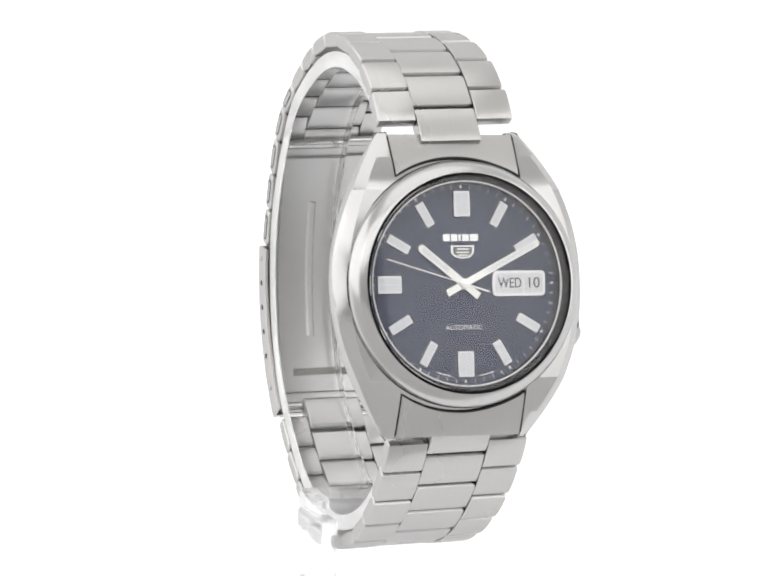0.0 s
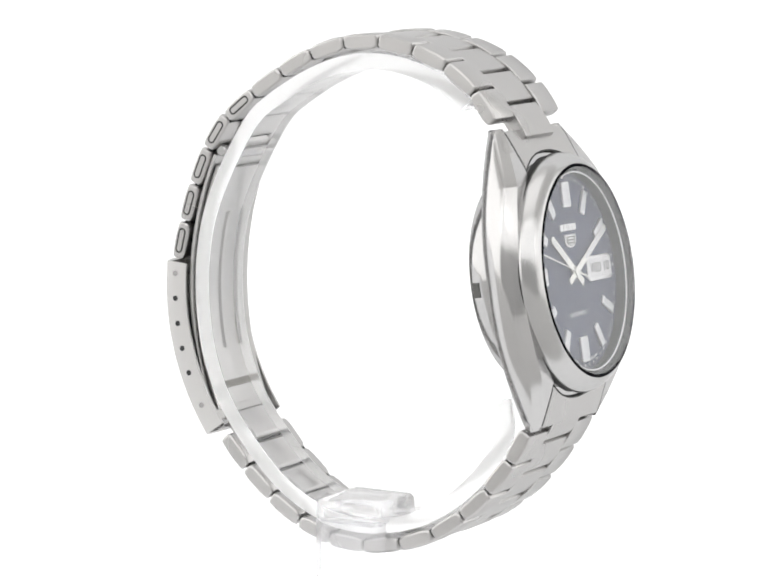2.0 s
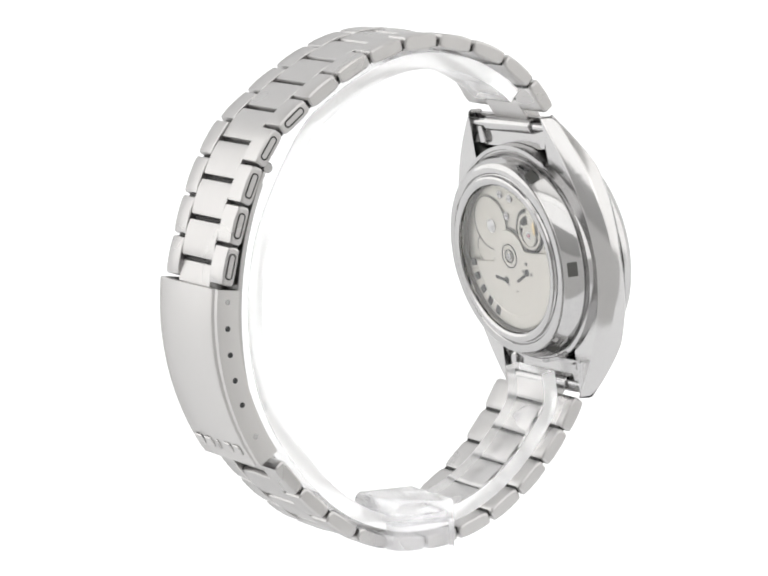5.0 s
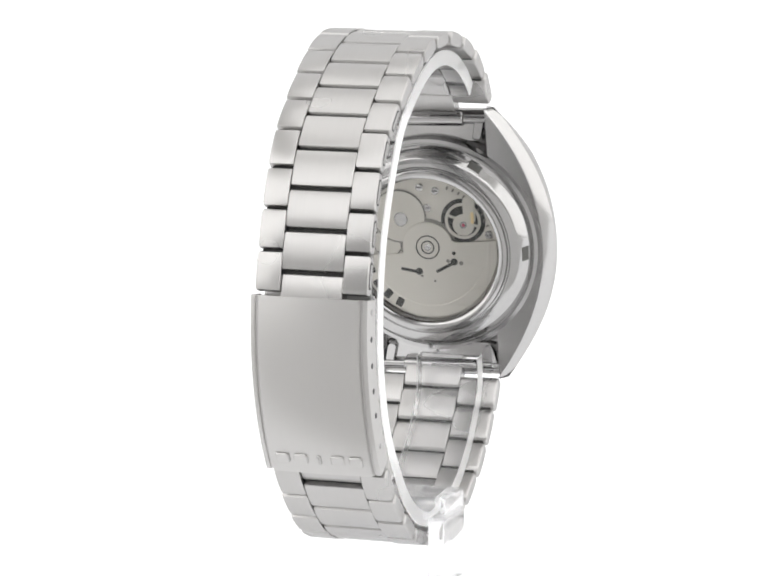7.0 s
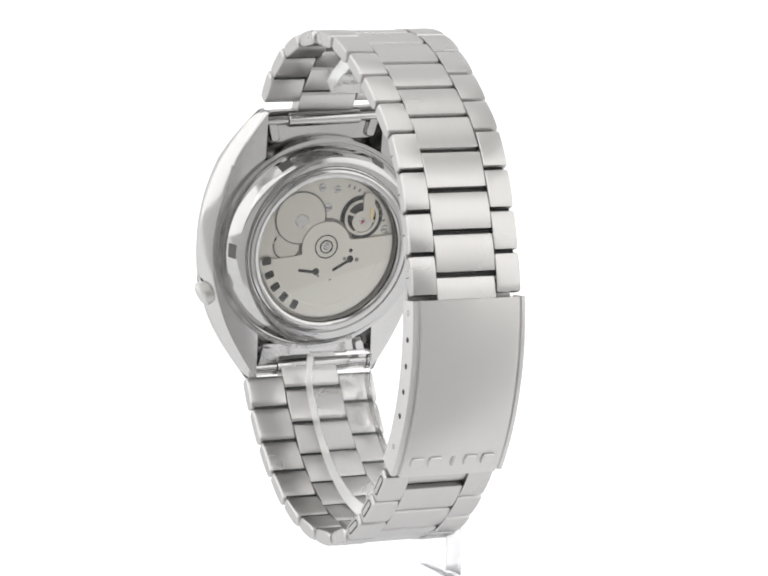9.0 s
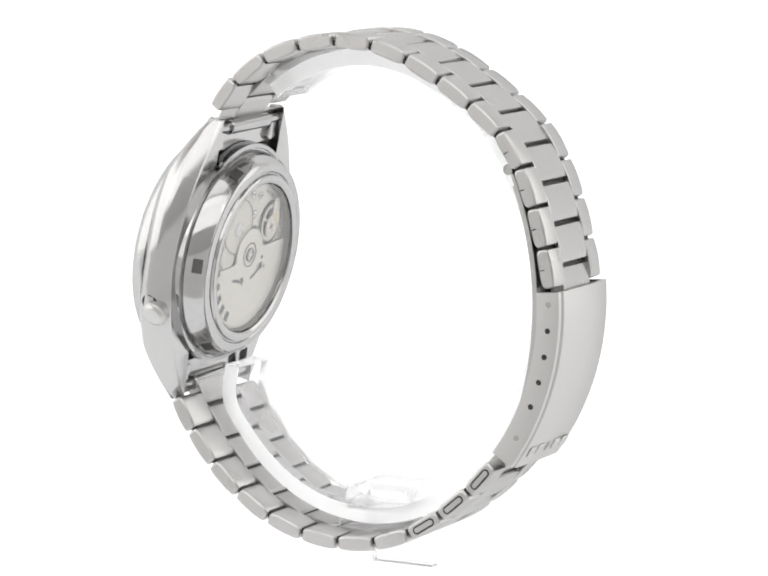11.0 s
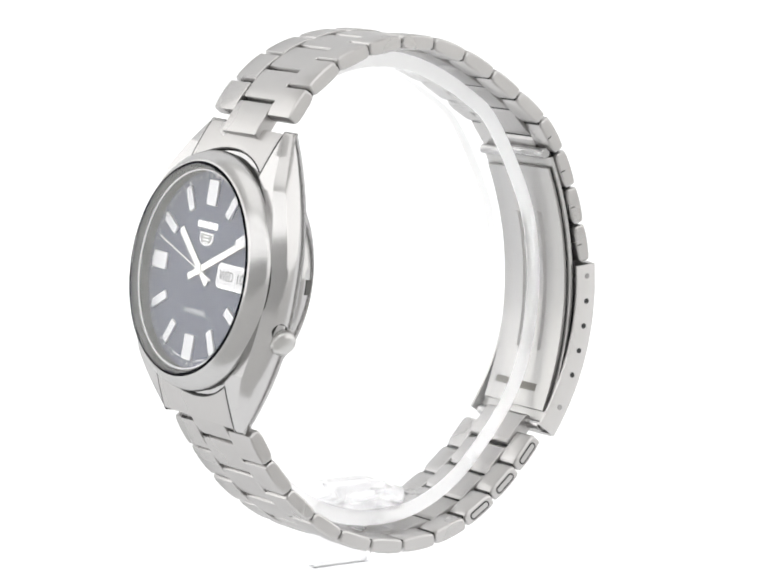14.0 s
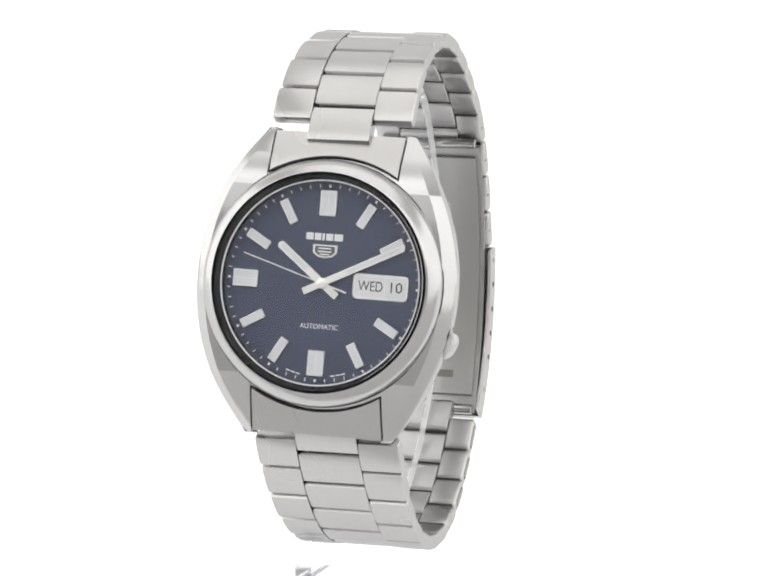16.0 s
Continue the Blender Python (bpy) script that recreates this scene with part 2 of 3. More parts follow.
        dn = [[bm.verts.new(HEAD @ Vector((x, end * u, top(end * u) - 1.25))) for x, u in row] for row in rows]
        nx = len(arc)
        for j in range(steps):
            for i in range(nx - 1):
                bm.faces.new((up[j][i], up[j][i + 1], up[j + 1][i + 1], up[j + 1][i]))
                bm.faces.new((dn[j][i], dn[j + 1][i], dn[j + 1][i + 1], dn[j][i + 1]))
            for i in (0, nx - 1):
                bm.faces.new((up[j][i], up[j + 1][i], dn[j + 1][i], dn[j][i]))
        for i in range(nx - 1):
            bm.faces.new((up[0][i], dn[0][i], dn[0][i + 1], up[0][i + 1]))
            bm.faces.new((up[-1][i], up[-1][i + 1], dn[-1][i + 1], dn[-1][i]))
        part("end_link", bm, BRUSHED, case, "brushed end link between the lugs", 30)
        bm = bmesh.new()
        prism(bm, round_rect(18.2, 2.8, 0.6, 3, 0, end * 17.9), -5.35, -4.0, 0.35, HEAD)
        part("end_link_foot", bm, CASE_STEEL, case, "smooth steel underside of the end link")
        # dark joint round the end link
        run = [(9.72, 21.3), (9.68, 19.4), (9.62, 17.2)] + [(9.58 * k / 12, math.sqrt(18.2 ** 2 - (9.58 * k / 12) ** 2)) for k in range(12, -13, -1)] + [(-9.62, 17.2), (-9.68, 19.4), (-9.72, 21.3)]
        bm = bmesh.new()
        strips = []
        for i, (x, u) in enumerate(run):
            p, q = run[max(0, i - 1)], run[min(len(run) - 1, i + 1)]
            d = Vector((q[0] - p[0], q[1] - p[1])).normalized()
            strips.append([HEAD @ Vector((x + d.y * w, end * (u - d.x * w), top(end * u) + h)) for w, h in ((-0.11, 0.07), (0.11, 0.07), (0.11, -0.3), (-0.11, -0.3))])
        rings(bm, strips)
        part("end_link_joint", bm, DARK, case, "thin dark joint round the end link")
        # spring bar and tabs behind
        bm = bmesh.new()
        for x0, x1, r in ((-9.7, -6.0, 0.7), (-6.0, 6.0, 1.15), (6.0, 9.7, 0.7)):
            prism(bm, disc(r, 20, end * 20.2, -5.75), x0, x1, 0.1, HEAD, axis=0)
        part("spring_bar", bm, POLISHED, case, "spring bar tube between the lugs")
        for sx in (-1, 1):
            m = HEAD @ Matrix.Translation((sx * 8.3, end * 18.6, -5.3)) @ Matrix.Rotation(radians(-14 * sx * end), 4, "Z")
            bm = bmesh.new()
            prism(bm, round_rect(1.5, 3.8, 0.5, 3), -0.8, 0.9, 0.25, m)
            part("end_link_tab", bm, CASE_STEEL, case)
    # rear: flange, threaded back ring, window rim
    bm = bmesh.new()
    lathe(bm, [(14.5, -4.6), (17.3, -4.6), (17.2, -6.2), (16.6, -6.25), (16.5, -6.1), (16.25, -6.1), (16.15, -6.9), (15.1, -9.1), (14.8, -9.3), (13.6, -9.4),
               (13.4, -9.2), (13.2, -9.25), (13.05, -9.7), (12.6, -9.9), (12.1, -9.85), (11.8, -9.6), (11.75, -7.6), (14.0, -4.6)], REAR, 112)
    back = part("case_back", bm, POLISHED, case, "polished screwed case back with window")
    for k in range(6):
        a = radians(62 + 60 * k)
        m = REAR @ Matrix.Rotation(a, 4, "Z") @ Matrix.Translation((15.62, 0, -8.05)) @ Matrix.Rotation(radians(-61.5), 4, "Y")
        bm = bmesh.new()
        prism(bm, round_rect(1.55, 2.2, 0.1, 2), -0.05, 0.2, 0, m)
        part("wrench_notch", bm, NOTCH, back, "dark square wrench notch")
    bm = bmesh.new()
    prism(bm, disc(11.72, 96), -9.4, -8.95, 0.05, REAR)
    g = part("rear_window", bm, CRYSTAL, back, "clear display window")
    g.visible_shadow = False
    return case, back


CASE, BACK = build_case()


def flat(name, outline, z0, z1, mat, parent, label="", bevel=0.0, m=None, base=REAR):
    bm = bmesh.new()
    prism(bm, outline, z0, z1, bevel, base @ (m or Matrix()))
    return part(name, bm, mat, parent, label)


def face(*args, **named):
    return flat(*args, base=FRONT, **named)


DIAL_Z = -1.4  # dial surface, sunk below the lip of the bezel


def build_dial():
    dial = face("dial", disc(15.45, 96), -1.66, DIAL_Z, DIAL, WATCH, "dark navy dial with silver baton markers")
    z = DIAL_Z
    # rehaut ring
    bm = bmesh.new()
    lathe(bm, [(14.5, z - 0.1), (14.5, 0.28), (14.62, 0.34), (15.32, 0.97), (15.36, 1.5), (15.42, 1.56), (15.6, 1.56), (15.62, 1.36), (15.49, 1.3), (15.49, z - 0.1)], FRONT, 96)
    part("inner_ring", bm, RING, dial, "sloping dark inner ring")
    bm = bmesh.new()
    lathe(bm, [(14.44, 0.24), (14.44, 0.33), (14.6, 0.4), (14.66, 0.36), (14.6, 0.24)], FRONT, 96)
    part("ring_line", bm, PRINT, dial, "thin silver ring line")
    for k in range(60):
        long = k % 5 == 0
        m = Matrix.Rotation(radians(6 * k), 4, "Z")
        face("minute_tick", round_rect(0.34 if long else 0.13, 0.42 if long else 0.5, 0.05, 1, 0, 13.85), z, z + 0.03, PRINT, dial, m=m)
    for k in range(12):
        if k == 3:
            continue
        m = Matrix.Rotation(radians(-30 * k), 4, "Z")
        w = 2.5 if k in (0, 6, 9) else 1.35
        frame_ = face("hour_marker", round_rect(w, 3.7, 0.12, 2, 0, 11.4), z, z + 0.38, APPLIED, dial, "applied silver hour marker", 0.1, m)
        for sx in ((-0.52, 0.52) if w > 2 else (0,)):
            face("lume", round_rect(0.92 if w > 2 else 0.95, 3.2, 0.06, 2, sx, 11.4), z + 0.36, z + 0.4, LUME, frame_, m=m)
    # maker's mark: plain bars and a shield
    for k, w in enumerate((1.05, 0.95, 0.35, 1.05, 1.25)):
        x = (-2.5, -1.3, -0.48, 0.42, 1.75)[k] + 0.1
        face("maker_bar", round_rect(w, 1.0, 0.12, 2, x, 6.6), z, z + 0.12, APPLIED, dial)
    shield = [(-1.8, 5.5), (1.8, 5.5), (1.8, 4.35), (1.1, 3.75), (0, 3.55), (-1.1, 3.75), (-1.8, 4.35)]
    s = face("shield", shield, z, z + 0.2, APPLIED, dial, "small silver shield emblem", 0.08)
    face("shield_field", [(x * 0.8, 4.58 + (y - 4.58) * 0.74) for x, y in shield], z + 0.19, z + 0.215, NOTCH, s)
    for dy, w in ((0.35, 1.9), (-0.1, 2.0), (-0.5, 1.4)):
        face("shield_bar", round_rect(w, 0.2, 0.04, 1, 0, 4.6 + dy), z + 0.19, z + 0.24, APPLIED, s)
    bm = lettering("AUTOMATIC", 1.0, FRONT @ Matrix.Translation((0, -6.2, z + 0.02)), 0.01, 0.98)
    part("word_automatic", bm, PRINT, dial, "printed word AUTOMATIC")
    for sx in (-1, 1):
        for k in range(3):
            m = Matrix.Rotation(radians(180 + sx * (11 + 3.4 * k)), 4, "Z")
            face("small_print", round_rect(0.62, 0.2, 0.03, 1, 0, 13.25), z, z + 0.02, PRINT, dial, m=m)
    # calendar window
    win = face("calendar_frame", round_rect(8.3, 3.7, 0.7, 4, 8.6, 0.0), z, z + 0.3, APPLIED, dial, "silver calendar frame", 0.14)
    disc_ = face("calendar_disc", round_rect(7.5, 2.9, 0.45, 4, 8.6, 0.0), z + 0.29, z + 0.33, DISC_WHITE, win, "grey day and date discs")
    face("divider", round_rect(0.16, 2.8, 0.03, 1, 9.25, 0.0), z + 0.3, z + 0.4, APPLIED, win)
    part("day", lettering("WED", 2.05, FRONT @ Matrix.Translation((7.15, 0.0, z + 0.34)), 0.01, 0.78), INK, disc_, "printed day WED")
    part("date", lettering("10", 2.1, FRONT @ Matrix.Translation((10.75, 0.0, z + 0.34)), 0.01, 1.05), INK, disc_, "printed date 10")
    # hands
    def hand(name, angle, length, w, tail, tw, h, lume):
        m = Matrix.Rotation(radians(-angle), 4, "Z")
        outline = [(-w / 2, 0.9), (-w / 2, length - 0.35), (0, length), (w / 2, length - 0.35), (w / 2, 0.9), (0.42, 0), (tw / 2, -0.6), (tw / 2, -tail), (-tw / 2, -tail), (-tw / 2, -0.6), (-0.42, 0)]
        ob = face(name, outline, h, h + 0.09, HAND, dial, "polished steel " + name.replace("_", " "), 0.03, m)
        if lume:
            face("lume", round_rect(w * 0.5, lume[1] - lume[0], 0.05, 1, 0, (lume[0] + lume[1]) / 2), h + 0.08, h + 0.11, LUME, ob, m=m)
    hand("hour_hand", 308.5, 8.7, 1.15, 2.9, 1.05, z + 0.32, (3.0, 8.0))
    hand("minute_hand", 63.4, 13.2, 1.0, 3.0, 1.0, z + 0.5, (4.0, 12.4))
    hand("second_hand", 287.0, 12.5, 0.16, 3.9, 0.26, z + 0.66, None)
    bm = bmesh.new()
    lathe(bm, [(0.01, z + 0.85), (0.35, z + 0.84), (0.75, z + 0.76), (0.8, z), (0.01, z)], FRONT, 32)
    part("hand_boss", bm, HAND, dial)
    # front crystal
    bm = bmesh.new()
    prism(bm, disc(15.34, 96), 1.05, 1.58, 0.08, FRONT)
    g = part("crystal", bm, CRYSTAL, WATCH, "flat clear mineral crystal")
    g.visible_shadow = False


build_dial()


def build_movement():
    z = -7.9  # rear face of the plate; lower is further back
    # window wall coloured grey, so its shade is in the material
    bm = bmesh.new()
    lathe(bm, [(11.72, -8.9), (11.6, -8.8), (11.5, -7.9), (11.72, -7.9), (11.72, -8.9)], REAR, 96)
    part("window_wall", bm, ENGRAVE_SHADE, BACK, "inner wall of the rear window, shade put into its grey")
    mv = flat("movement", disc(12.4, 72), z, z + 1.0, MOVEMENT, BACK, "nickel movement behind the rear window")

    def rear(name, outline, h0, h1, mat, parent, bevel=0.0, label=""):
        return flat(name, [(-x, y) for x, y in outline], z - h1, z - h0, mat, parent, label, bevel)
    # oscillating weight, seen from behind
    outline = [(11.3 * math.cos(a), 11.3 * math.sin(a)) for a in [radians(186 + 182 * i / 44) for i in range(45)]]
    outline += [(6.5, 1.25), (4.7, 1.2)] + [(4.1 * math.cos(a), 0.3 + 4.1 * math.sin(a)) for a in [radians(16 + 176 * i / 20) for i in range(21)]] + [(-4.6, -0.8), (-6.5, -1.0)]
    rotor = rear("oscillating_weight", outline, 0.15, 0.45, ROTOR, mv, 0.06, "brushed half-round oscillating weight")
    # grey disc that paints the weight's shadow round its hub
    rear("rotor_shadow", disc(4.55, 40, 0, 0.35), 0.05, 0.14, ENGRAVE_SHADE, mv)
    for r0, r1, h in ((1.95, 1.75, 0.5), (1.1, 0.9, 0.55)):
        bm = bmesh.new()
        lathe(bm, [(r0, z - 0.44), (r0, z - h), (r1, z - h), (r1, z - 0.44)], REAR @ Matrix.Translation((0, 0.3, 0)), 40)
        part("hub_ring", bm, DARK, rotor)
    rear("hub_screw", disc(0.55, 24, 0, 0.3), 0.44, 0.6, POLISHED, rotor, 0.05)
    for k, (x, y, a, l) in enumerate(((-3.1, -3.5, -10, 3.0), (2.7, -2.9, 28, 3.4))):
        m = Matrix.Translation((-x, y, 0)) @ Matrix.Rotation(radians(-a), 4, "Z")
        flat("slot", round_rect(l, 0.5, 0.2, 4), z - 0.48, z - 0.44, DARK, rotor, "dark slot", 0, m)
        flat("slot", disc(0.58, 20, -l / 2, 0.1), z - 0.49, z - 0.44, DARK, rotor, "", 0, m)
    for x, y, r in ((5.3, -2.2, 0.35), (-1.2, -4.4, 0.22), (0.9, -5.2, 0.2), (3.2, -1.9, 0.3)):
        rear("pin_hole", disc(r, 14, x, y), 0.44, 0.47, ENGRAVE_SHADE, rotor)
    for x, y in ((0.2, 6.6), (1.6, 9.4), (-0.9, 9.9), (9.9, 2.4)):
        screw = rear("screw", disc(0.62, 20, x, y), 0.0, 0.2, POLISHED, mv, 0.06)
        rear("screw_slot", round_rect(1.0, 0.16, 0.03, 1, x, y), 0.19, 0.22, DARK, screw)
    # stepped edge of the weight's heavy rim
    bm = bmesh.new()
    n0 = 36
    loops = [[REAR @ Vector((-r * math.cos(a), r * math.sin(a), z - h)) for r, h in ((9.2, 0.44), (9.3, 0.52), (11.1, 0.52), (11.2, 0.44))] for a in [radians(196 + 148 * i / n0) for i in range(n0 + 1)]]
    rings(bm, loops)
    part("weight_rim", bm, ROTOR, rotor, "raised heavy rim of the weight")
    rear("pin_hole", disc(0.32, 16, 4.2, -0.6), 0.44, 0.48, DARK, rotor)
    # bridges and wheels above
    bridge = rear("bridge", disc(4.2, 48, -4.4, 5.2), 0.05, 0.16, MOVEMENT, mv, 0.05)
    bm = bmesh.new()
    lathe(bm, [(4.32, z), (4.32, z - 0.1), (4.1, z - 0.1), (4.1, z)], REAR @ Matrix.Translation((4.4, 5.2, -0.1)), 48)
    part("bridge_edge", bm, ENGRAVE_SHADE, mv)
    rear("jewel", disc(1.1, 24, -4.2, 4.7), 0.16, 0.26, POLISHED, bridge, 0.08)
    rear("wheel", disc(2.5, 40, -6.5, 0.9), 0.05, 0.13, MOVEMENT, mv, 0.04)
    bm = bmesh.new()
    lathe(bm, [(2.4, z), (2.4, z - 0.09), (2.2, z - 0.09), (2.2, z)], REAR @ Matrix.Translation((6.5, 0.9, -0.04)), 40)
    part("wheel_edge", bm, DARK, mv)
    # balance
    rear("balance_well", disc(3.6, 40, 5.9, 4.6), 0.0, 0.03, DARK, mv)
    bm = bmesh.new()
    lathe(bm, [(2.9, z - 0.05), (2.9, z - 0.25), (2.45, z - 0.25), (2.45, z - 0.05)], REAR @ Matrix.Translation((-5.9, 4.6, 0)), 40)
    bal = part("balance_wheel", bm, MOVEMENT, mv, "nickel balance wheel")
    for a in (20, 110):
        m = Matrix.Translation((-5.9, 4.6, 0)) @ Matrix.Rotation(radians(a), 4, "Z")
        flat("spoke", round_rect(5.2, 0.4, 0.1, 1), z - 0.2, z - 0.1, MOVEMENT, bal, m=m)
    rear("balance_cock", disc(1.75, 32, 6.0, 4.0), 0.25, 0.42, MOVEMENT, mv, 0.08, "nickel balance cock")
    rear("cock_arm", round_rect(2.0, 4.4, 0.8, 5, 7.0, 6.4), 0.2, 0.38, MOVEMENT, mv, 0.08)
    rear("jewel", disc(0.26, 20, 6.0, 4.0), 0.42, 0.5, RUBY, mv)
    rear("jewel_setting", disc(0.6, 20, 6.0, 4.0), 0.41, 0.45, POLISHED, mv)
    rear("regulator", round_rect(0.5, 1.9, 0.2, 3, 7.5, 5.2), 0.4, 0.5, BRASS, mv, 0.05)
    # rim engraving as bars
    for k in range(26):
        a = radians(20 + 5.4 * k)
        m = Matrix.Rotation(a, 4, "Z")
        flat("engraved_bar", round_rect(0.3, 0.55, 0.05, 1, 0, 10.5), z - 0.06, z - 0.0, ENGRAVE_SHADE, mv, m=m)
    for k in range(5):
        flat("engraved_mark", round_rect(1.15, 1.5, 0.2, 2, 0, 10.1), z - 0.56, z - 0.5, DARK, rotor, m=Matrix.Rotation(radians(-(98 + 13 * k)), 4, "Z"))


build_movement()


# ---- bracelet ----
PITCH = 6.05


SKEW = 0.42  # the bracelet hangs a little to one side


def bracelet_half(y):
    return float(np.interp(y, (-28, 0, 26), (10.75, 9.3, 8.45)))


def chain(y, z, headings, pitch):
    """Centres and headings of links that follow one another from (y, z)."""
    out = []
    for i, a in enumerate(headings):
        if i:
            mid = radians((a + headings[i - 1]) / 2)
            y, z = y + pitch * math.cos(mid), z + pitch * math.sin(mid)
        out.append((y, z, a))
    return out


def view_fitted(row, depths):
    """The same links, each moved towards the wrist by its depth to fit the camera's view."""
    return [(y + d * math.sin(radians(a)), z - d * math.cos(radians(a)), a) for (y, z, a), d in zip(row, depths)]


TOP = view_fitted(chain(-22.0, 75.7, (54, 38, 21, 9, -4, -19, -29, -35, -40, -57, -68, -74, -78), PITCH), [0.3] + [0.45] * 8 + [0.2] * 4)
BOTTOM = view_fitted(chain(20.75, 21.15, (229, 221, 213, 199, 184, 172, 160, 146, 137, 128, 119), 5.94), [-0.15] * 2 + [-0.22] * 7 + [0.0] * 2)


def link_matrix(y, z, a):
    return Matrix.Translation((SKEW, y, z)) @ Matrix.Rotation(radians(a), 4, "X")


def link_outline(length, thick, cut=0.0):
    """Side view of a link: almost flat crown, rounded ends, flat underside; cut shortens the end that meets the case."""
    l, t = length / 2, thick / 2
    k = l - cut
    crown = [(f, t * (1.02 - 0.24 * abs(f) ** 2.6)) for f in (0.94, 0.86, 0.72, 0.5, 0.2, -0.2, -0.5, -0.72, -0.86, -0.94)]
    return [(-k, -0.45 * t), (-k + 0.12, -0.68 * t), (-k + 0.5, -0.9 * t), (-k + 1.3, -t), (l - 1.3, -t), (l - 0.5, -0.9 * t), (l - 0.12, -0.68 * t), (l, -0.45 * t), (l, 0.35 * t), (l - 0.06, 0.58 * t)] + \
        [(f * (l if f > 0 else k), h) for f, h in crown] + [(-k + 0.06, 0.58 * t), (-k, 0.35 * t)]


def build_bracelet():
    both = [(TOP, i) for i in range(len(TOP))] + [(BOTTOM, i) for i in range(len(BOTTOM))]
    cores = []
    # dark ribbons added through the links in place of shade in the gaps
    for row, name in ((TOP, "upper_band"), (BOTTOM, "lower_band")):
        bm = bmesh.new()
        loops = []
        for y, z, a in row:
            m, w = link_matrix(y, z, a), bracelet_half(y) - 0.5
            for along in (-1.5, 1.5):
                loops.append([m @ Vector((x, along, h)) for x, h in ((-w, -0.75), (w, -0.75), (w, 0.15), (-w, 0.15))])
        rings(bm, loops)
        cores.append(part(name, bm, DARK, WATCH, "tapering brushed steel three-row link band over a dark gap-shade core"))
    outline = link_outline(5.74, 2.3)
    half = 4.6
    for row, i in both:
        y, z, a = row[i]
        band = cores[0] if row is TOP else cores[1]
        m = link_matrix(y, z, a)
        w = bracelet_half(y)
        for s in (-1, 1):
            bm = bmesh.new()
            shape = outline
            if row is TOP and i == 0:
                shape = link_outline(5.75, 2.3, 0.6)
            if row is BOTTOM and i == len(BOTTOM) - 1:
                shape = [(-u, h) for u, h in link_outline(5.75, 2.3, 0.5)]
            end_caps = [(half + 0.06, 0.12), (half + 0.18, 0.0), (w - 0.42, 0.0), (w - 0.14, 0.1), (w, 0.34)]
            rings(bm, [[m @ Vector((s * x, u * (1 - inset / 2.87), h * (1 - inset / 1.15))) for u, h in shape] for x, inset in end_caps])
            part("outer_link", bm, BRUSHED, band, "", 24)
        side = -1 if row is TOP and i >= 8 else 1 if row is BOTTOM and i <= 2 else 0
        if side:
            turn = m @ Matrix.Translation((side * w, 0, 0)) @ Matrix.Rotation(radians(90), 4, "Z") @ Matrix.Rotation(radians(90), 4, "X")
            bm = bmesh.new()
            prism(bm, round_rect(3.9, 1.25, 0.6, 5, 0, 0.05), -0.02, 0.02, 0, turn)
            slot = part("adjusting_slot", bm, DARK, band, "dark oval slot in the link side")
            bm = bmesh.new()
            prism(bm, round_rect(3.4, 0.75, 0.36, 5, 0, 0.05), -0.05, 0.05, 0, turn)
            part("adjusting_pin", bm, BRUSHED, slot)
        if row is TOP and i >= 9:
            bm = bmesh.new()
            prism(bm, round_rect(0.16, 0.8, 0.06, 2, 0.1, -0.55), w - 0.02, w + 0.02, 0, m, axis=0)
            part("pin_slit", bm, DARK, band, "short dark slit in the link side")
    centre = link_outline(5.6, 2.32)
    for row in (TOP, BOTTOM):
        n = len(row)
        band = cores[0] if row is TOP else cores[1]
        for i in range(-1, n):
            if i < 0:
                y, z, a = row[0]
                y, z = y - PITCH / 2 * math.cos(radians(a)), z - PITCH / 2 * math.sin(radians(a))
                if row is BOTTOM:
                    a -= 2
            elif i == n - 1:
                y, z, a = row[-1]
                y, z = y + PITCH / 2 * math.cos(radians(a)), z + PITCH / 2 * math.sin(radians(a))
            else:
                y, z, a = [(p + q) / 2 for p, q in zip(row[i], row[i + 1])]
            under = row is TOP and i == n - 1 or row is BOTTOM and i < 0  # tucked under the clasp cover
            bm = bmesh.new()
            prism(bm, centre, -half, half, 0.14, link_matrix(y, z, a) @ Matrix.Translation((0, 0, -0.45 if under else 0)), axis=0)
            part("centre_link", bm, BRUSHED, band, "", 24)


build_bracelet()


# ---- folding clasp ----
def circle3(a, b, c):
    (ax, ay), (bx, by), (cx, cy) = a, b, c
    d = 2 * (ax * (by - cy) + bx * (cy - ay) + cx * (ay - by))
    ux = ((ax * ax + ay * ay) * (by - cy) + (bx * bx + by * by) * (cy - ay) + (cx * cx + cy * cy) * (ay - by)) / d
    uy = ((ax * ax + ay * ay) * (cx - bx) + (bx * bx + by * by) * (ax - cx) + (cx * cx + cy * cy) * (bx - ax)) / d
    return ux, uy, math.hypot(ax - ux, ay - uy)


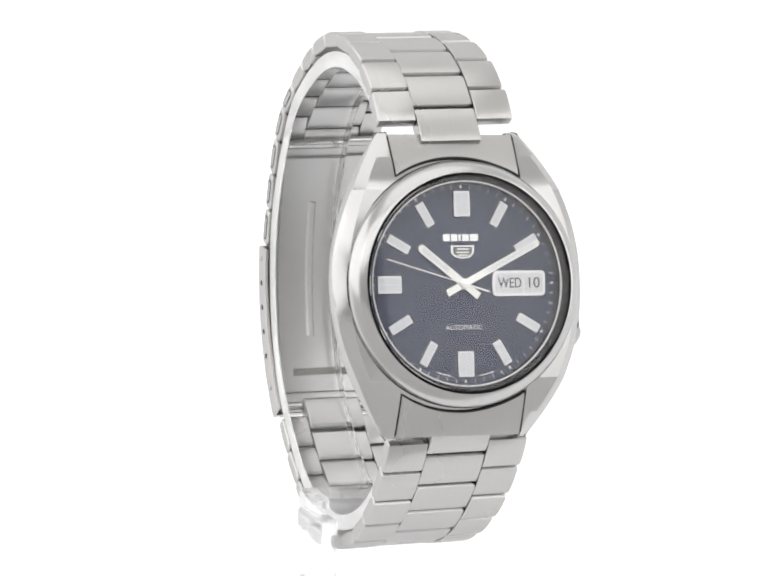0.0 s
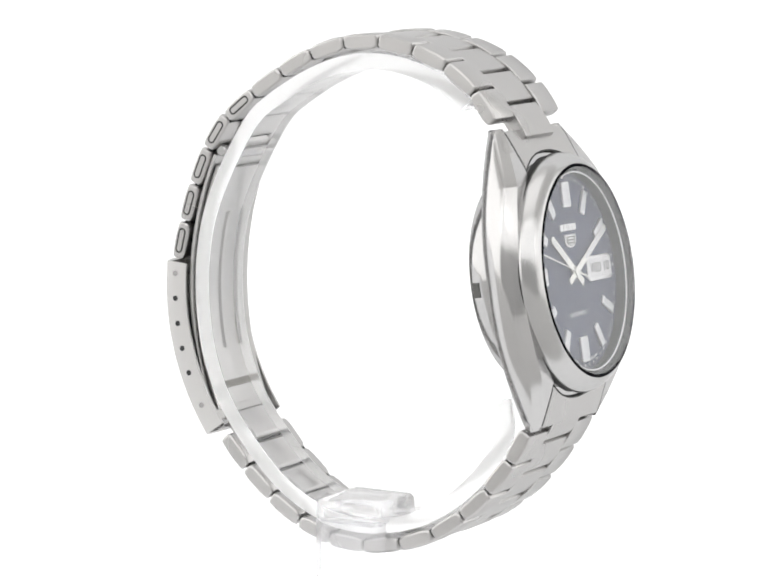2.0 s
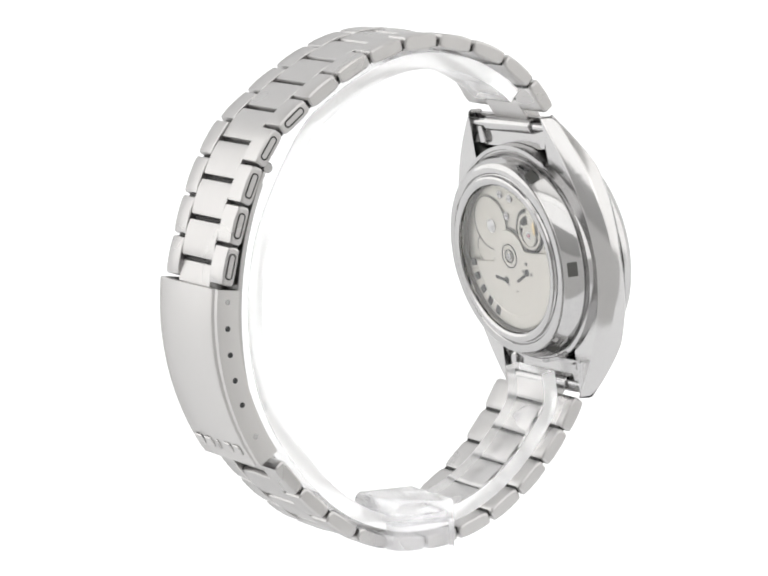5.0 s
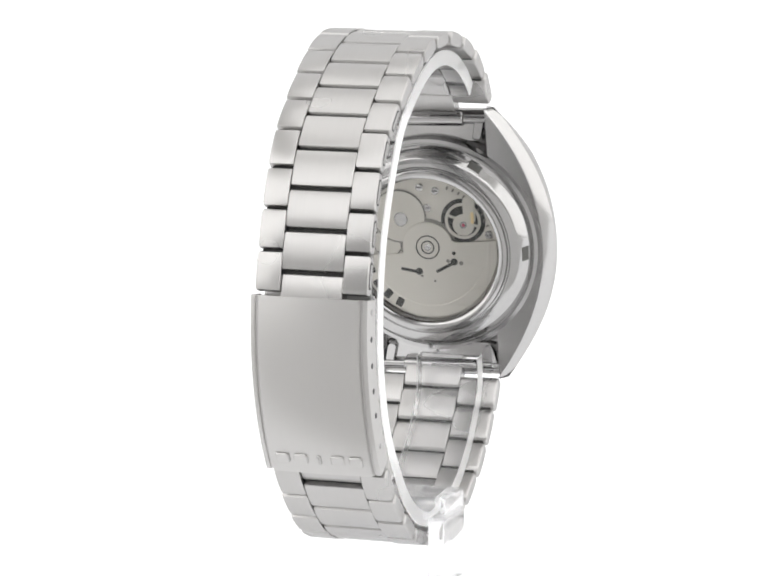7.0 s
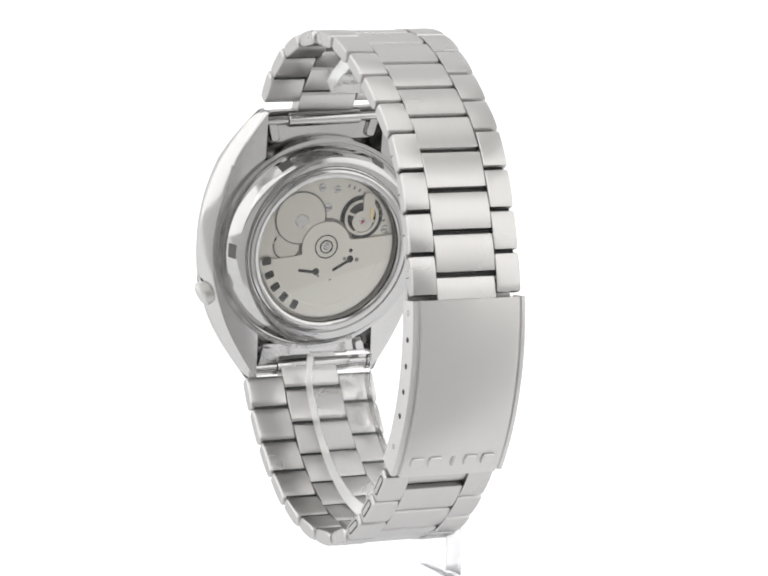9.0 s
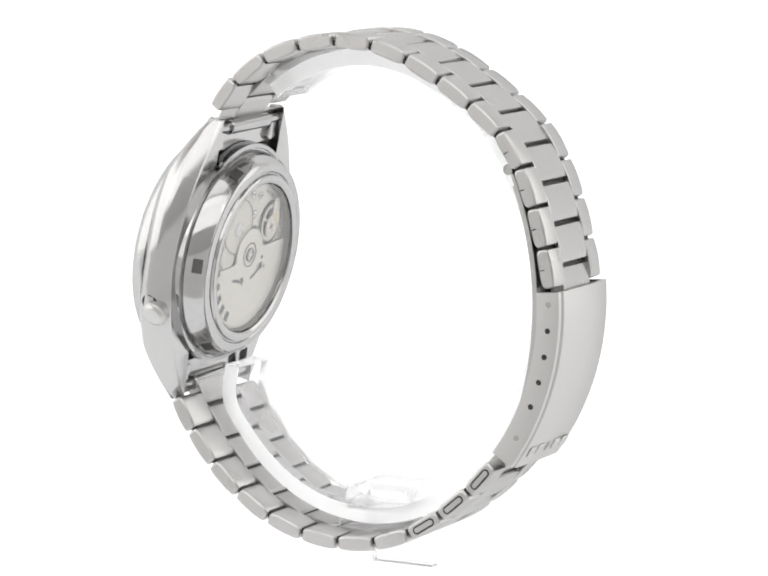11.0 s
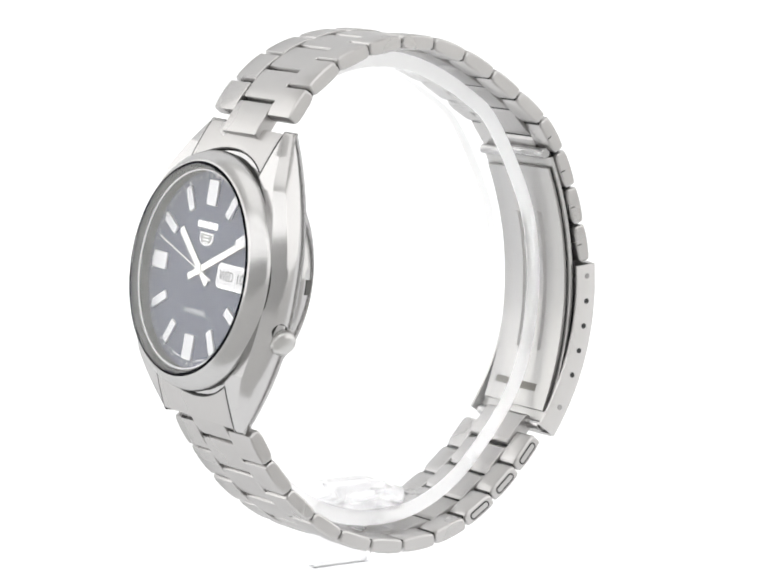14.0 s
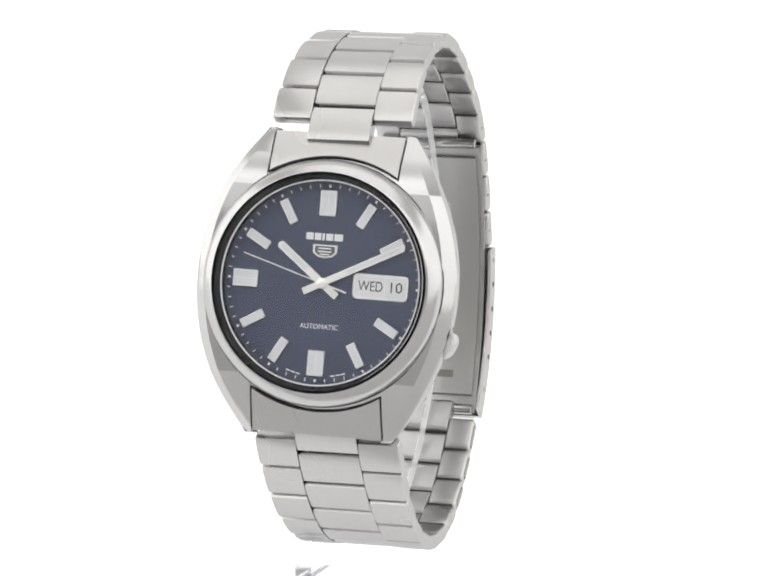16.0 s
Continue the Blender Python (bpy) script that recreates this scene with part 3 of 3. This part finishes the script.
def build_clasp():
    cy, cz, r = circle3((32.9, 49.5), (31.7, 36.0), (25.9, 23.6))
    a0, a1 = math.atan2(49.6 - cz, 32.9 - cy), math.atan2(23.3 - cz, 25.8 - cy)

    def bent(section, n=24, b0=a0, b1=a1, radius=r, shift=1.6):
        """A section (x, height above the arc) swept along the arc."""
        loops = []
        for i in range(n + 1):
            a = b0 + (b1 - b0) * i / n
            y0, z0 = cy + radius * math.cos(a), cz + radius * math.sin(a)
            loops.append([Vector((x + SKEW, y0 + h * math.cos(a), z0 + h * math.sin(a))) for x, h in section])
        return loops
    # cover: raised middle, two steps, side flanges
    w = 8.85
    side = [(w, -3.35), (w, -0.2), (w - 0.12, 0.12), (w - 0.4, 0.22), (w - 0.75, 0.24), (w - 0.9, 0.06), (w - 1.1, 0.06), (w - 1.3, 0.42), (w - 1.6, 0.56)]
    top = [(-x, h) for x, h in side] + [(0, 0.64)] + side[::-1] + [(w - 0.45, -3.35), (w - 0.45, -0.45), (0, -0.2), (-w + 0.45, -0.45), (-w + 0.45, -3.35)]
    bm = bmesh.new()
    rings(bm, bent(top))
    cover = part("clasp_cover", bm, MATT_STEEL, WATCH, "stamped brushed steel clasp cover with side holes", 30)
    # holes in both flanges
    for s in (-1, 1):
        for k in range(6):
            f = (0.065, 0.21, 0.355, 0.50, 0.645, 0.845)[k]
            a = a0 + (a1 - a0) * f
            rad = r - 1.5
            y0, z0 = cy + rad * math.cos(a), cz + rad * math.sin(a)
            bm = bmesh.new()
            rivet = k in (0, 5)
            x = s * w + SKEW
            prism(bm, disc(0.42, 20, y0, z0), min(x - s * 0.05, x + s * (0.04 if not rivet else 0.06)), max(x - s * 0.05, x + s * (0.04 if not rivet else 0.06)), 0, axis=0)
            part("rivet" if rivet else "adjusting_hole", bm, POLISHED if rivet else INK, cover, "" if rivet else "small dark adjusting hole")
    # stamped maker's mark as plain bars near the lower end
    for k in range(5):
        x = -5.6 + 2.8 * k
        a = a0 + (a1 - a0) * 0.9
        rad = r + 0.6
        y0, z0 = cy + rad * math.cos(a), cz + rad * math.sin(a)
        m = Matrix.Translation((x + SKEW, y0, z0)) @ Matrix.Rotation(a - radians(90), 4, "X")
        bm = bmesh.new()
        prism(bm, round_rect(2.1 if k != 2 else 0.7, 1.8, 0.4, 3), -0.1, 0.27, 0.17, m)
        part("stamped_bar", bm, MATT_STEEL, cover)
    # folding blades inside
    by, bz, br = circle3((24.3, 66.4), (28.6, 47.5), (24.0, 25.0))
    for k, (w2, off, z0, z1) in enumerate(((8.0, 0.35, 66.0, 24.6), (7.3, -0.3, 64.5, 27.0))):
        b0, b1 = math.asin((z0 - bz) / br), math.asin((z1 - bz) / br)

        def swept(section, c0, c1, n=30):
            loops = []
            for i in range(n + 1):
                a = c0 + (c1 - c0) * i / n
                y0, z0 = by + (br + off) * math.cos(a), bz + (br + off) * math.sin(a)
                loops.append([Vector((x + SKEW, y0 + h * math.cos(a), z0 + h * math.sin(a))) for x, h in section])
            return loops
        bm = bmesh.new()
        rings(bm, swept([(-w2, 0), (-w2, 0.42), (-w2 + 0.15, 0.5), (w2 - 0.15, 0.5), (w2, 0.42), (w2, 0), (w2 - 0.3, -0.05), (-w2 + 0.3, -0.05)], b0, b1))
        blade = part("folding_blade", bm, BLADE_STEEL, WATCH, "smooth steel folding clasp blade", 30)
        if k:
            c0 = math.asin((30.6 - bz) / br)
            bm = bmesh.new()
            rings(bm, swept([(-5.6, -0.08), (-5.6, 0.1), (4.0, 0.1), (4.0, -0.08)], c0, c0 - 1.2 / br, 4))
            part("slot", bm, ENGRAVE_SHADE, blade, "dark stamped slot near the lower hinge")
            for x in (-2.2, 2.2):
                bm = bmesh.new()
                rings(bm, swept([(x - 0.7, 0.0), (x - 0.3, -0.4), (x + 0.3, -0.4), (x + 0.7, 0.0)], b0 - 0.15, b1 + 0.18, 20))
                part("pressed_rib", bm, BLADE_STEEL, blade)
    for y0, z0 in ((24.2, 66.8), (24.2, 24.8)):
        bm = bmesh.new()
        prism(bm, disc(0.8, 16, y0, z0), -7.6 + SKEW, 7.6 + SKEW, 0.1, axis=0)
        part("hinge_pin", bm, POLISHED, WATCH, "clasp hinge pin")


build_clasp()


# ---- clear stand ----
def build_stand():
    st = root("display_stand")
    tagged(st, "clear acrylic C-shaped watch stand on a base plate", "display stand")
    # the ring follows the inside of the bracelet
    way = [(-18.4, 76.4)]
    for y, z, a in TOP[1:9]:
        way.append((y + 2.0 * math.sin(radians(a)), z - 2.0 * math.cos(radians(a))))
    way += [(25.8, 59.5), (27.5, 51.0), (27.5, 43.0), (26.2, 35.0), (22.9, 27.2)]
    for y, z, a in BOTTOM[1:]:
        way.append((y + 2.0 * math.sin(radians(a)), z - 2.0 * math.cos(radians(a))))
    way.append((-25.6, 33.3))
    for _ in range(3):
        fine = [way[0]]
        for (y0, z0), (y1, z1) in zip(way, way[1:]):
            fine += [(0.75 * y0 + 0.25 * y1, 0.75 * z0 + 0.25 * z1), (0.25 * y0 + 0.75 * y1, 0.25 * z0 + 0.75 * z1)]
        way = fine + [way[-1]]
    bm = bmesh.new()
    loops = []
    spine = []
    for i, (y, z) in enumerate(way):
        p, q = way[max(0, i - 1)], way[min(len(way) - 1, i + 1)]
        n = Vector((0, p[1] - q[1], q[0] - p[0])).normalized()
        c = Vector((0, y, z))
        spine.append((c, n))
        loops.append([c + Vector((x, 0, 0)) + n * h for x, h in ((-8.1, -1.9), (1.6, -1.9), (1.6, 0.5), (-8.1, 0.5))])
    rings(bm, loops)
    ring = part("ring", bm, ACRYLIC, st, "clear acrylic C ring", 40)
    sawn = []
    for x0, x1 in ((-8.3, -8.11), (1.61, 1.8)):
        bm = bmesh.new()
        rings(bm, [[c + Vector((x, 0, 0)) + n * h for x, h in ((x0, -1.85), (x1, -1.85), (x1, 0.45), (x0, 0.45))] for c, n in spine])
        sawn.append(part("edge", bm, SAWN, ring, "white sawn edge of the ring", 40))
    bm = bmesh.new()
    prism(bm, round_rect(11.0, 3.6, 1.1, 5, -0.7, 14.3), -11.5, 0.0, 0.5, axis=0)
    block = part("block", bm, CLOUDY, st, "rounded clear acrylic block")
    bm = bmesh.new()
    prism(bm, round_rect(10.8, 10.6, 0.4, 3, -0.7, 7.85), -11.6, -9.05, 0.25, axis=0)
    stem = part("stem", bm, CLOUDY, st, "flat clear acrylic stem")
    bm = bmesh.new()
    prism(bm, round_rect(20, 18, 1.0, 4, -4.0, -0.4), 0.0, 2.55, 0.3)
    base = part("base_plate", bm, FROSTED, st, "clear acrylic base plate")
    for o in (ring, block, stem, base, *sawn):
        o.visible_shadow = False
    return st


STAND = build_stand()


# ---- turning ----
def motions():
    rows = [(0.5 * k, pose(0, 0, 0, 0, 0, 21.05 + 20.194 * 0.5 * k)) for k in range(33)]
    walk(WATCH, rows)
    walk(STAND, rows)


motions()
